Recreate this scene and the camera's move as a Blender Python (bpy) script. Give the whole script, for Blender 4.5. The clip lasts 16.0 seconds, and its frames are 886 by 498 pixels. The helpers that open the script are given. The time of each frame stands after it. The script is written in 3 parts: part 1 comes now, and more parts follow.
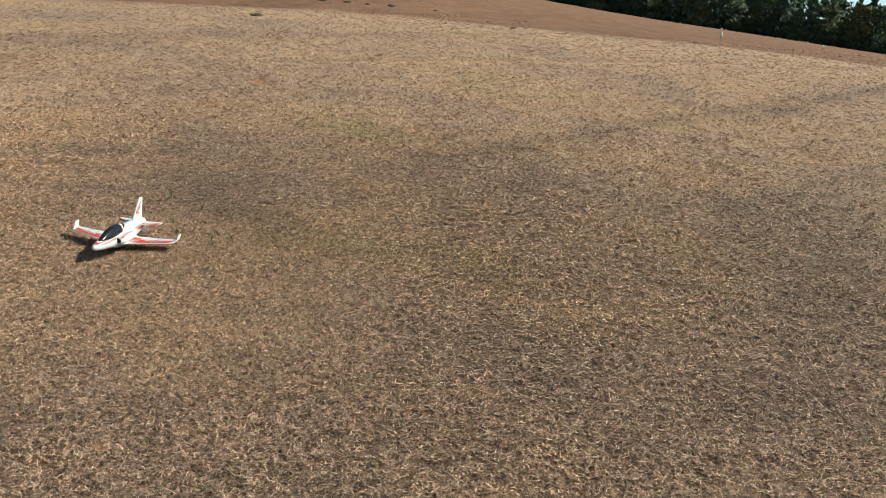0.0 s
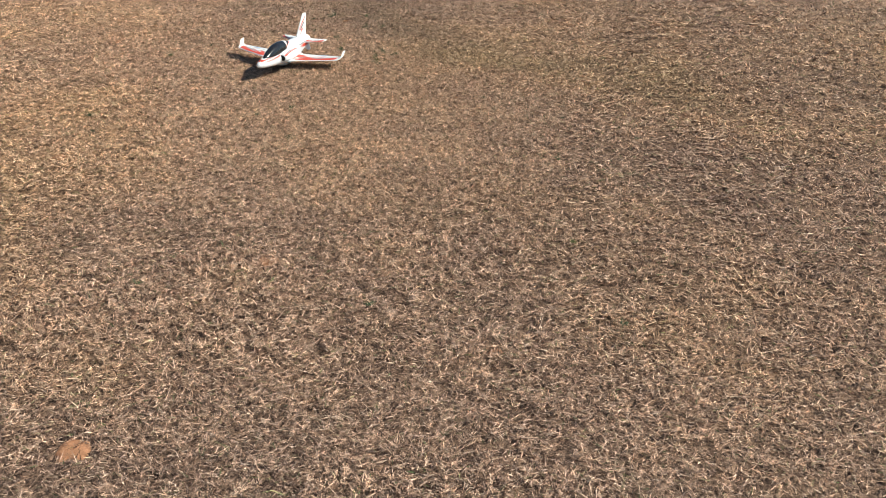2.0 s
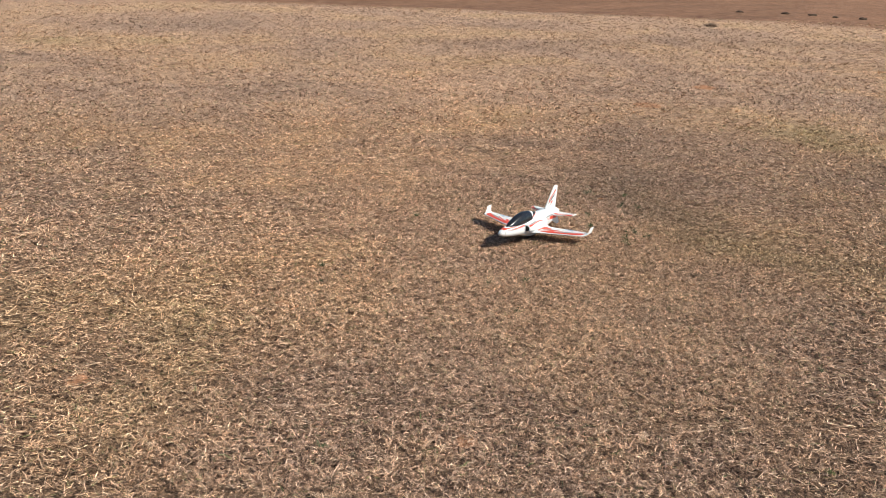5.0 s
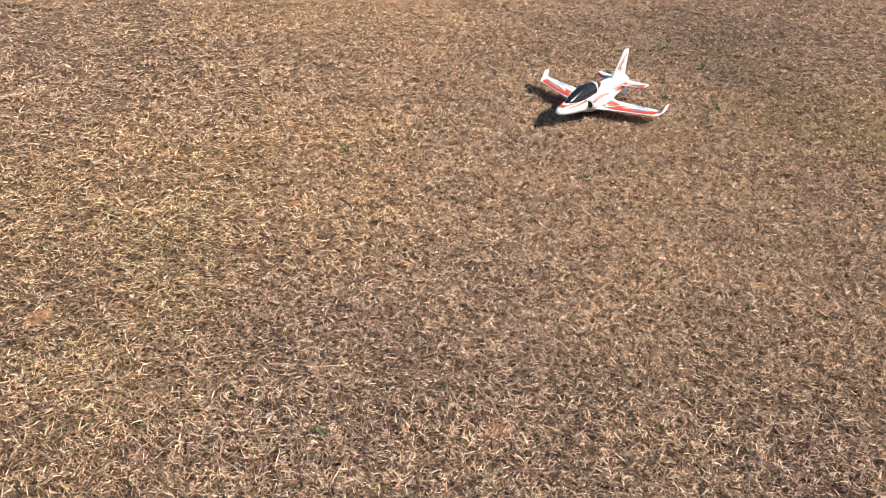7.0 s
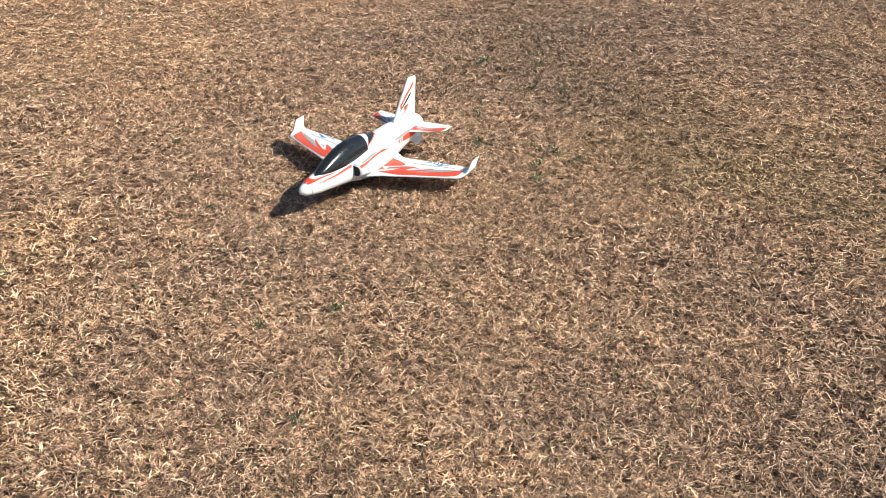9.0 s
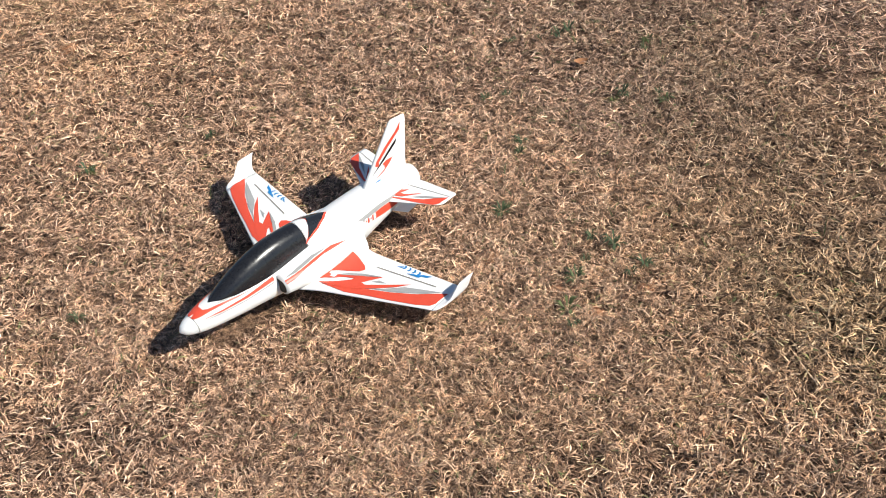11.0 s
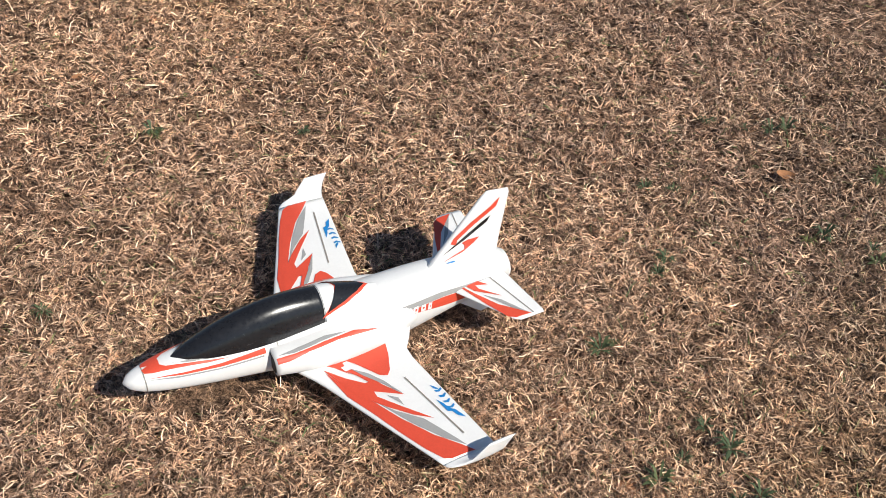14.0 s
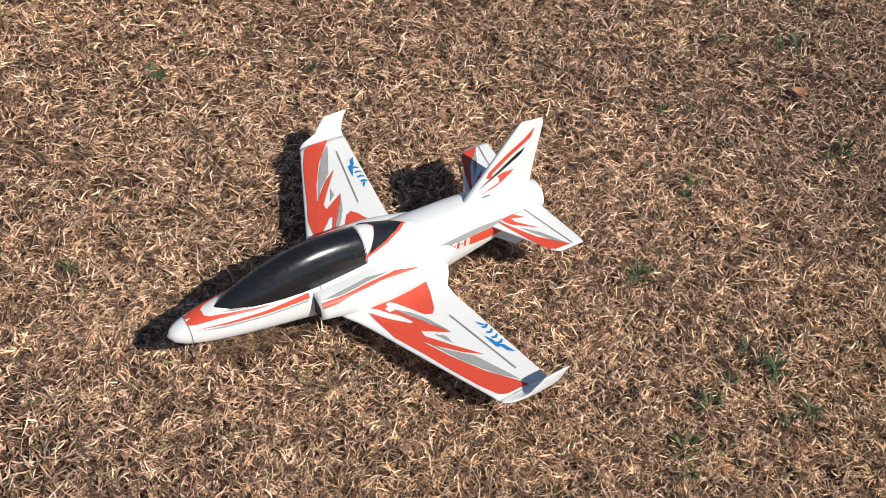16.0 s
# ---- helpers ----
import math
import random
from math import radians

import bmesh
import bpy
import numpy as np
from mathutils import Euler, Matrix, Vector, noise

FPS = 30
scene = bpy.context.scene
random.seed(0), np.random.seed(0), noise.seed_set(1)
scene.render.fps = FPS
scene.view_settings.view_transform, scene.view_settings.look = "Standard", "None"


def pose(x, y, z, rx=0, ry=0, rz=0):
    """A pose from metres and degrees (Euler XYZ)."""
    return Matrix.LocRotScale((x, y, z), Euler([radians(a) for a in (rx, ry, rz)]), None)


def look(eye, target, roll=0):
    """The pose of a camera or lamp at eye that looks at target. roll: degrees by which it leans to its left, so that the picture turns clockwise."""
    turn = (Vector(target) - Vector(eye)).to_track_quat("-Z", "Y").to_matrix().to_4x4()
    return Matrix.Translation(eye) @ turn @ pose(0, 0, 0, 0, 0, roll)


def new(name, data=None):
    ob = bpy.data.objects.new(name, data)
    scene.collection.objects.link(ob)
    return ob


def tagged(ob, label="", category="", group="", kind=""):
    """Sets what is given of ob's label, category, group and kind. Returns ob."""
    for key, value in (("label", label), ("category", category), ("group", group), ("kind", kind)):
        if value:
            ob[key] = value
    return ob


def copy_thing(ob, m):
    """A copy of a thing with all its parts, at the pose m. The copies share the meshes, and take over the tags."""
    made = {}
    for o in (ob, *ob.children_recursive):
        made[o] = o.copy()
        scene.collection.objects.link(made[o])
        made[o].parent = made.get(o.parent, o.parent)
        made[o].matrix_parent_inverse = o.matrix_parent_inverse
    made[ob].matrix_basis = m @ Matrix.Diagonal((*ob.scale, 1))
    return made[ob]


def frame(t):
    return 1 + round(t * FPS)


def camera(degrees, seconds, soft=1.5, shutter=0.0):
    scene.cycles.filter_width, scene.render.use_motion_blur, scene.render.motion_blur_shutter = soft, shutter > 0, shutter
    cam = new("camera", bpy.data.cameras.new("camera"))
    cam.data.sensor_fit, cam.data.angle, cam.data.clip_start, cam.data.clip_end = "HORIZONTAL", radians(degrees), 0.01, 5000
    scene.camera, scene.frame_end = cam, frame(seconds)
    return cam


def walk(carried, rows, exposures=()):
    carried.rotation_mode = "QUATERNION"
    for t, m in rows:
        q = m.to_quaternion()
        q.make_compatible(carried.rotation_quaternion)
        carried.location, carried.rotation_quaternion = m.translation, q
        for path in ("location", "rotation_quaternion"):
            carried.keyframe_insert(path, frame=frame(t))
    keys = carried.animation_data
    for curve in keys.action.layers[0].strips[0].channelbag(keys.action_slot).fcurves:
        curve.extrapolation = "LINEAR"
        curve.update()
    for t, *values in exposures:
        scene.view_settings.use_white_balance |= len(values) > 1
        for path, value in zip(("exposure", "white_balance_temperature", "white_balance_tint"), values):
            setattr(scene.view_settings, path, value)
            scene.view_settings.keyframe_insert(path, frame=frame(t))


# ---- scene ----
cam = camera(46.5, 16.0, soft=0.5)
PATH = [
    (0, (-6.543, -3.205, 2.307), (-4.653, -2.934, 1.712), 4.59),
    (0.5, (-6.416, -3.213, 2.231), (-4.594, -2.857, 1.488), 3.00),
    (1, (-6.345, -3.179, 2.150), (-4.587, -2.745, 1.301), 2.24),
    (1.5, (-6.296, -3.179, 2.131), (-4.592, -2.659, 1.221), 0.65),
    (2, (-6.292, -3.152, 2.121), (-4.597, -2.609, 1.209), 1.04),
    (2.5, (-6.285, -3.101, 2.087), (-4.586, -2.485, 1.231), 1.07),
    (3, (-6.223, -3.055, 2.047), (-4.531, -2.363, 1.233), 1.94),
    (3.5, (-6.175, -3.013, 2.027), (-4.479, -2.252, 1.288), 2.90),
    (4, (-6.051, -3.089, 1.983), (-4.373, -2.213, 1.337), 3.05),
    (4.5, (-5.934, -3.212, 1.959), (-4.297, -2.233, 1.356), 2.82),
    (5, (-5.804, -3.091, 1.917), (-4.210, -2.043, 1.319), 2.17),
    (5.2, (-5.749, -2.992, 1.910), (-4.163, -1.931, 1.312), 1.78),
    (7.3, (-4.691, -2.487, 2.082), (-3.284, -1.472, 1.086), 3.15),
    (7.5, (-4.487, -2.454, 2.080), (-3.050, -1.477, 1.090), 2.47),
    (8, (-3.687, -2.446, 2.047), (-2.270, -1.403, 1.097), -6.64),
    (8.5, (-3.310, -2.114, 1.652), (-1.805, -1.165, 0.738), -4.59),
    (9, (-2.900, -1.987, 1.616), (-1.399, -1.099, 0.637), -0.95),
    (9.5, (-2.486, -1.911, 1.616), (-1.089, -0.960, 0.546), -2.17),
    (10, (-2.101, -1.740, 1.624), (-0.768, -0.752, 0.508), -2.34),
    (10.2, (-1.900, -1.711, 1.703), (-0.641, -0.702, 0.521), -4.34),
    (12.3, (-0.628, -1.314, 1.489), (0.255, -0.104, 0.164), 0.01),
    (12.5, (-0.601, -1.283, 1.459), (0.255, -0.046, 0.141), 0.35),
    (13, (-0.638, -1.247, 1.429), (0.203, 0.039, 0.148), 3.21),
    (13.5, (-0.625, -1.248, 1.429), (0.178, 0.059, 0.146), 3.69),
    (14, (-0.607, -1.253, 1.428), (0.166, 0.051, 0.122), 3.47),
    (14.5, (-0.609, -1.253, 1.419), (0.145, 0.054, 0.105), 3.38),
    (15, (-0.649, -1.234, 1.425), (0.102, 0.042, 0.080), 3.39),
    (15.5, (-0.682, -1.195, 1.422), (0.092, 0.027, 0.041), 2.74),
    (16, (-0.719, -1.151, 1.416), (0.082, 0.024, 0.009), 3.23),
]
EXPOSURES = [(0.0, -0.06, 6400, -6), (1.5, 0.22, 6480, 1), (3.5, 0.14, 6500, 4), (5.0, 0.11, 6500, 5), (7.5, 0.3, 6450, 4), (9.0, 0.3, 6450, 3), (10.0, 0.26, 6450, 5), (12.5, 0.06, 6500, 8), (16.0, -0.16, 6500, 8)]
walk(cam, [(t, look(eye, target, roll)) for t, eye, target, roll in PATH], EXPOSURES)

# ---- daylight: a clear autumn noon, the sun behind the walker ----
SUN_FROM = Vector((0.40, -1.0, 1.0)).normalized()
world = bpy.data.worlds.new("sky")
scene.world = world
world.use_nodes = True
wn = world.node_tree
sky = wn.nodes.new("ShaderNodeTexSky")
sky.sky_type = "NISHITA"
sky.sun_disc = False
sky.sun_elevation = math.asin(SUN_FROM.z)
sky.sun_rotation = math.atan2(SUN_FROM.x, SUN_FROM.y)
sky.air_density, sky.dust_density, sky.ozone_density = 0.9, 0.0, 2.5
wn.links.new(sky.outputs[0], wn.nodes["Background"].inputs[0])
wn.nodes["Background"].inputs[1].default_value = 0.085
sun = new("sun", bpy.data.lights.new("sun", "SUN"))
sun.data.energy, sun.data.angle, sun.data.color = 5.0, radians(0.53), (1.0, 0.95, 0.87)
sun.matrix_world = look(SUN_FROM * 50, (0, 0, 0))


# ---- materials ----
class Nodes:
    """Short hand for building a node material."""

    def __init__(self, name):
        self.mat = bpy.data.materials.new(name)
        self.mat.use_nodes = True
        self.tree = self.mat.node_tree
        self.bsdf = self.tree.nodes["Principled BSDF"]

    def add(self, kind, **values):
        node = self.tree.nodes.new("ShaderNode" + kind)
        for key, value in values.items():
            setattr(node, key, value)
        return node

    def link(self, a, b):
        self.tree.links.new(a, b)

    def put(self, socket, value):
        if isinstance(value, bpy.types.NodeSocket):
            self.link(value, socket)
        else:
            socket.default_value = value

    def pos(self, scale=(1, 1, 1), turn=0.0, kind="Object"):
        out = self.add("TexCoord").outputs[kind]
        m = self.add("Mapping")
        self.link(out, m.inputs[0])
        m.inputs["Scale"].default_value = scale
        m.inputs["Rotation"].default_value[2] = turn
        return m.outputs[0]

    def noise(self, vec, scale, detail=4.0, rough=0.6, distort=0.0):
        n = self.add("TexNoise")
        self.link(vec, n.inputs["Vector"])
        for key, value in (("Scale", scale), ("Detail", detail), ("Roughness", rough), ("Distortion", distort)):
            n.inputs[key].default_value = value
        return n.outputs["Fac"]

    def ramp(self, fac, *stops):
        r = self.add("ValToRGB")
        self.link(fac, r.inputs[0])
        els = r.color_ramp.elements
        while len(els) < len(stops):
            els.new(0.5)
        for el, (at, colour) in zip(els, stops):
            el.position = at
            el.color = (*colour, 1) if isinstance(colour, tuple) else (colour, colour, colour, 1)
        return r.outputs[0]

    def mix(self, fac, a, b, blend="MIX"):
        m = self.add("Mix", data_type="RGBA", blend_type=blend)
        self.put(m.inputs[0], fac)
        for socket, value in ((m.inputs[6], a), (m.inputs[7], b)):
            self.put(socket, (*value, 1) if isinstance(value, tuple) else value)
        return m.outputs[2]

    def maths(self, op, a, b=0.0, c=0.0, clamp=False):
        m = self.add("Math", operation=op, use_clamp=clamp)
        for socket, value in zip(m.inputs, (a, b, c)):
            self.put(socket, value)
        return m.outputs[0]

    def bump(self, height, strength, distance):
        b = self.add("Bump")
        self.link(height, b.inputs["Height"])
        b.inputs["Strength"].default_value = strength
        b.inputs["Distance"].default_value = distance
        self.link(b.outputs[0], self.bsdf.inputs["Normal"])

    def done(self, colour, rough=0.6, metal=0.0, spec=0.5):
        self.put(self.bsdf.inputs["Base Color"], (*colour, 1) if isinstance(colour, tuple) else colour)
        self.put(self.bsdf.inputs["Roughness"], rough)
        self.put(self.bsdf.inputs["Metallic"], metal)
        self.put(self.bsdf.inputs["Specular IOR Level"], spec)
        return self.mat


def turf_tone(n, vec):
    """Broad tone of the turf: straw, grey-brown and faintly green areas, wheel tracks, mower swaths and wide darker and
    lighter bands, in metres.
    """
    broad = n.noise(vec, 0.30, 3, 0.6, 0.4)
    tone = n.ramp(broad, (0.30, (0.80, 0.80, 0.84)), (0.45, (0.97, 0.96, 0.97)), (0.60, (1.10, 1.07, 0.98)), (0.75, (0.92, 0.99, 0.80)))
    middle = n.ramp(n.noise(vec, 2.1, 4, 0.65), (0.34, (0.87, 0.86, 0.87)), (0.52, (1.0, 1.0, 1.0)), (0.70, (1.10, 1.09, 1.04)))
    tone = n.mix(1.0, tone, middle, "MULTIPLY")
    # two finer grains: random tuft tone plus clump shade put into the colour
    tufts = n.ramp(n.noise(vec, 23.0, 3, 0.6, 0.6), (0.36, (0.64, 0.63, 0.63)), (0.50, (1.0, 1.0, 1.0)), (0.66, (1.28, 1.27, 1.24)))
    tone = n.mix(1.0, tone, tufts, "MULTIPLY")
    small = n.ramp(n.noise(vec, 62.0, 3, 0.7), (0.37, (0.44, 0.42, 0.42)), (0.49, (1.06, 1.05, 1.05)), (0.61, (1.58, 1.55, 1.46)))
    tone = n.mix(1.0, tone, small, "MULTIPLY")
    sep = n.add("SeparateXYZ")
    n.link(vec, sep.inputs[0])
    for ax, ay, bx, by, half, colour in TURF_BANDS:
        dx, dy = bx - ax, by - ay
        size = math.hypot(dx, dy)
        ux, uy = dx / size, dy / size
        across = n.maths("ADD", n.maths("MULTIPLY", sep.outputs[0], -uy), n.maths("MULTIPLY", sep.outputs[1], ux))
        off = n.maths("ABSOLUTE", n.maths("SUBTRACT", across, ux * ay - uy * ax))
        wavy = n.maths("ADD", off, n.maths("MULTIPLY", n.maths("SUBTRACT", n.noise(vec, 0.9, 5, 0.75), 0.5), half * 2.6))
        inside = n.maths("SUBTRACT", 1.0, n.maths("DIVIDE", wavy, half), clamp=True)
        along = n.maths("ADD", n.maths("MULTIPLY", sep.outputs[0], ux), n.maths("MULTIPLY", sep.outputs[1], uy))
        begun = n.maths("MULTIPLY", n.maths("SUBTRACT", along, ux * ax + uy * ay), 0.5, clamp=True)
        ended = n.maths("MULTIPLY", n.maths("SUBTRACT", ux * bx + uy * by, along), 0.5, clamp=True)
        inside = n.maths("MULTIPLY", n.maths("MULTIPLY", inside, begun), n.maths("MULTIPLY", ended, 1.3), clamp=True)
        tone = n.mix(inside, tone, n.mix(1.0, tone, colour, "MULTIPLY"))
    return tone


# wheel tracks, mower swaths and wide tone bands: from x, y to x, y, half width, tint
TURF_BANDS = (
    (9.0, 2.9, 20.5, -9.4, 0.13, (1.22, 1.18, 1.12)),
    (9.2, 3.2, 20.8, -9.2, 0.22, (0.78, 0.78, 0.80)),
    (8.0, 8.0, 19.0, -0.6, 0.9, (0.84, 0.84, 0.86)),
    (2.8, -0.9, 13.4, -7.5, 0.40, (0.80, 0.81, 0.82)),
    (8.0, -4.9, 18.0, -10.2, 0.30, (0.76, 0.77, 0.78)),
    # wide bands that darken and lighten the turf
    (-0.5, -4.2, 24.0, -19.0, 2.8, (0.88, 0.90, 0.90)),
    (-4.0, -2.9, 6.0, -1.7, 1.3, (0.93, 0.93, 0.94)),
    (0.1, -1.5, 2.4, 0.8, 0.55, (0.60, 0.62, 0.60)),
    (-3.0, 0.5, 6.5, 4.9, 2.5, (1.22, 1.20, 1.14)),
)


def ground_material():
    n = Nodes("turf_and_field")
    vec = n.pos()
    sep = n.add("SeparateXYZ")
    n.link(vec, sep.inputs[0])
    fibre = n.noise(n.pos((1, 2.6, 1), 0.5), 34, 5, 0.75, 1.4)
    fibre2 = n.noise(n.pos((2.4, 1, 1), -0.4), 48, 5, 0.75, 1.8)
    weave = n.maths("MULTIPLY", n.maths("ADD", fibre, fibre2), 0.5)
    straw = n.ramp(weave, (0.39, (0.07, 0.043, 0.029)), (0.46, (0.33, 0.213, 0.144)), (0.52, (0.57, 0.38, 0.262)), (0.60, (0.84, 0.595, 0.43)))
    turf = n.mix(1.0, straw, turf_tone(n, vec), "MULTIPLY")
    patch = n.noise(vec, 7.0, 4, 0.7)
    turf = n.mix(n.ramp(patch, (0.63, 0.0), (0.74, 0.45)), turf, (0.50, 0.33, 0.17))
    # close by, the blades stand on a finer mat of thatch
    gap = n.add("VectorMath", operation="DISTANCE")
    n.link(vec, gap.inputs[0])
    gap.inputs[1].default_value = (-1.0, -0.8, 0)
    thatch = n.maths("MULTIPLY", n.maths("ADD", n.noise(n.pos((1, 3.2, 1), 0.9), 85, 4, 0.7, 1.6), n.noise(n.pos((3.2, 1, 1), 0.3), 85, 4, 0.7, 1.6)), 0.5)
    soil = n.ramp(thatch, (0.41, (0.046, 0.028, 0.018)), (0.47, (0.17, 0.105, 0.069)), (0.52, (0.31, 0.196, 0.131)), (0.59, (0.50, 0.335, 0.231)))
    soil = n.mix(1.0, soil, turf_tone(n, vec), "MULTIPLY")
    bare = n.maths("SUBTRACT", 1.0, n.maths("MULTIPLY", n.maths("SUBTRACT", gap.outputs["Value"], 2.6), 0.2), clamp=True)
    turf = n.mix(bare, turf, soil)
    # bare reddish field past the mown turf: the edge is a bent, ragged line
    edge = n.noise(vec, 0.5, 6, 0.7)
    ragged = n.maths("MULTIPLY", n.maths("SUBTRACT", edge, 0.5), 2.4)
    line = n.maths("MULTIPLY_ADD", sep.outputs[1], -0.7, 23.5)
    low = n.maths("MINIMUM", n.maths("ADD", sep.outputs[1], 8.0), 0.0)
    line = n.maths("MULTIPLY_ADD", n.maths("MULTIPLY", low, low), -0.25, line)
    over = n.maths("ADD", n.maths("SUBTRACT", sep.outputs[0], line), ragged)
    over = n.maths("MULTIPLY", over, 0.6, clamp=True)
    clod = n.noise(vec, 3.2, 6, 0.7)
    rows = n.noise(n.pos((0.25, 1.5, 1), -0.5), 0.6, 4, 0.6)
    field = n.ramp(clod, (0.33, (0.20, 0.100, 0.058)), (0.55, (0.31, 0.163, 0.098)), (0.75, (0.39, 0.218, 0.134)))
    field = n.mix(1.0, field, n.ramp(rows, (0.35, 0.80), (0.65, 1.10)), "MULTIPLY")
    colour = n.mix(over, turf, field)
    n.bump(weave, 0.9, 0.03)
    return n.done(colour, 0.95, 0.0, 0.15)


def blade_material():
    n = Nodes("dry_grass_blade")
    island = n.add("NewGeometry").outputs["Random Per Island"]
    colour = n.ramp(island, (0.0, (0.072, 0.042, 0.027)), (0.20, (0.21, 0.126, 0.083)), (0.45, (0.455, 0.284, 0.188)), (0.72, (0.675, 0.443, 0.302)), (0.955, (0.87, 0.645, 0.475)), (0.975, (0.30, 0.27, 0.12)), (0.99, (0.13, 0.17, 0.07)))
    colour = n.mix(1.0, colour, turf_tone(n, n.pos()), "MULTIPLY")
    mat = n.done(colour, 0.75, 0.0, 0.25)
    return mat


def plain(name, base, rough, spec=0.5, vary=0.08, scale=14, bump=0.0):
    """A surface with two scales of slight wear."""
    n = Nodes(name)
    vec = n.pos()
    wear = n.mix(0.5, n.noise(vec, scale, 4, 0.65), n.noise(vec, scale * 9, 3, 0.6))
    lo, hi = tuple(c * (1 - vary) for c in base), tuple(min(1.0, c * (1 + vary)) for c in base)
    colour = n.ramp(wear, (0.36, lo), (0.64, hi))
    if bump:
        n.bump(n.noise(vec, scale * 12, 3, 0.6), bump, 0.002)
    return n.done(colour, n.ramp(wear, (0.3, max(rough - 0.06, 0.02)), (0.7, min(rough + 0.08, 1.0))), 0.0, spec)


def foliage(name, dark, light):
    n = Nodes(name)
    island = n.add("NewGeometry").outputs["Random Per Island"]
    colour = n.ramp(island, (0.0, dark), (0.6, tuple((a + b) / 2 for a, b in zip(dark, light))), (1.0, light))
    tone = n.add("ObjectInfo").outputs["Random"]
    colour = n.mix(1.0, colour, n.ramp(tone, (0.0, (0.75, 0.8, 0.8)), (0.8, (1.05, 1.0, 0.95)), (1.0, (1.5, 1.2, 0.8))), "MULTIPLY")
    return n.done(colour, 0.7, 0.0, 0.3)


M_GROUND = ground_material()
M_BLADE = blade_material()
M_FOAM = plain("white_foam_paint", (0.84, 0.83, 0.81), 0.42, 0.4, 0.025, 22, 0.05)
M_RED = plain("red_film", (0.72, 0.085, 0.045), 0.40, 0.4, 0.06, 30)
M_GREY = plain("grey_film", (0.36, 0.355, 0.345), 0.45, 0.4, 0.06, 30)
M_BLUE = plain("blue_film", (0.02, 0.22, 0.55), 0.40, 0.4, 0.05, 30)
M_BLACK = plain("black_canopy_plastic", (0.016, 0.016, 0.018), 0.22, 0.5, 0.25, 18)
M_MOUTH_SHADE = plain("mouth_shade", (0.02, 0.019, 0.018), 0.6, 0.3, 0.2, 18)
# grey-brown of the seams, hinge lines and aileron slots
M_SEAM = plain("seam_line", (0.28, 0.25, 0.22), 0.7, 0.3, 0.25, 60)
M_CLAY = plain("red_clay", (0.44, 0.215, 0.115), 0.95, 0.1, 0.35, 40, 0.8)
M_WEED = foliage("green_weed", (0.07, 0.095, 0.045), (0.15, 0.19, 0.09))
M_BARK = plain("bark", (0.10, 0.075, 0.055), 0.9, 0.2, 0.35, 3, 0.6)
M_PINE = foliage("pine_needles", (0.045, 0.078, 0.048), (0.13, 0.19, 0.105))
M_LEAF = foliage("broad_leaves", (0.060, 0.095, 0.042), (0.19, 0.225, 0.10))
M_CLOD = plain("dark_clod", (0.10, 0.064, 0.044), 0.95, 0.1, 0.4, 12, 0.8)
M_LEAF_DRY = plain("dead_leaf", (0.40, 0.19, 0.09), 0.8, 0.2, 0.3, 60, 0.3)
M_POST = plain("white_post", (0.8, 0.8, 0.78), 0.5, 0.4, 0.05, 8)


def part(name, bm, material, parent=None, label="", smooth=True):
    """Links a bmesh as one mesh object under a thing or a part."""
    me = bpy.data.meshes.new(name)
    bm.normal_update()
    for f in bm.faces:
        f.smooth = smooth
    bm.to_mesh(me)
    bm.free()
    me.materials.append(material)
    ob = new(name, me)
    if parent:
        ob.parent = parent
    return tagged(ob, label)


def big_mesh(name, verts, faces, material, parent=None):
    """A mesh straight from arrays: faces all have the same number of corners."""
    me = bpy.data.meshes.new(name)
    count, corners = len(faces), faces.shape[1]
    me.vertices.add(len(verts))
    me.vertices.foreach_set("co", np.asarray(verts, np.float32).ravel())
    me.loops.add(count * corners)
    me.loops.foreach_set("vertex_index", faces.astype(np.int32).ravel())
    me.polygons.add(count)
    me.polygons.foreach_set("loop_start", np.arange(0, count * corners, corners, dtype=np.int32))
    me.update(calc_edges=True)
    me.materials.append(material)
    ob = new(name, me)
    if parent:
        ob.parent = parent
    return ob


# ---- the ground: level turf on a rise that falls away past its brow ----
FALL = ((-180, -60, -14, -1.5, 3, 8, 12, 16, 180), (0.028, 0.060, 0.077, 0.065, 0.058, 0.048, 0.032, 0.022, 0.022))


def lie(x, y):
    """Height of the ground: the slope past the brow depends on the bearing from the start of the walk."""
    r, az = math.hypot(x + 6.5, y + 3.2), math.degrees(math.atan2(y + 3.2, x + 6.5))
    past = r - 25.0
    eased = past + math.sqrt(past * past + 16.0)
    return -0.5 * float(np.interp(az, *FALL)) * (eased - 0.31) - 0.012 + 0.004 * noise.noise(Vector((x * 0.7, y * 0.7, 0)))


def build_ground():
    bm = bmesh.new()
    radii = [0.0] + [0.4 * 1.16 ** i for i in range(62)]
    spokes = 120
    rings = []
    for r in radii[1:]:
        rings.append([bm.verts.new((r * math.cos(a), r * math.sin(a), lie(r * math.cos(a), r * math.sin(a)))) for a in (2 * math.pi * k / spokes for k in range(spokes))])
    hub = bm.verts.new((0, 0, lie(0, 0)))
    for k in range(spokes):
        bm.faces.new((hub, rings[0][k], rings[0][(k + 1) % spokes]))
    for inner, outer in zip(rings, rings[1:]):
        for k in range(spokes):
            j = (k + 1) % spokes
            bm.faces.new((inner[k], outer[k], outer[j], inner[j]))
    return tagged(part("ground", bm, M_GROUND), "dry brown mown turf giving way to a bare reddish field", "ground", kind="structure")


build_ground()

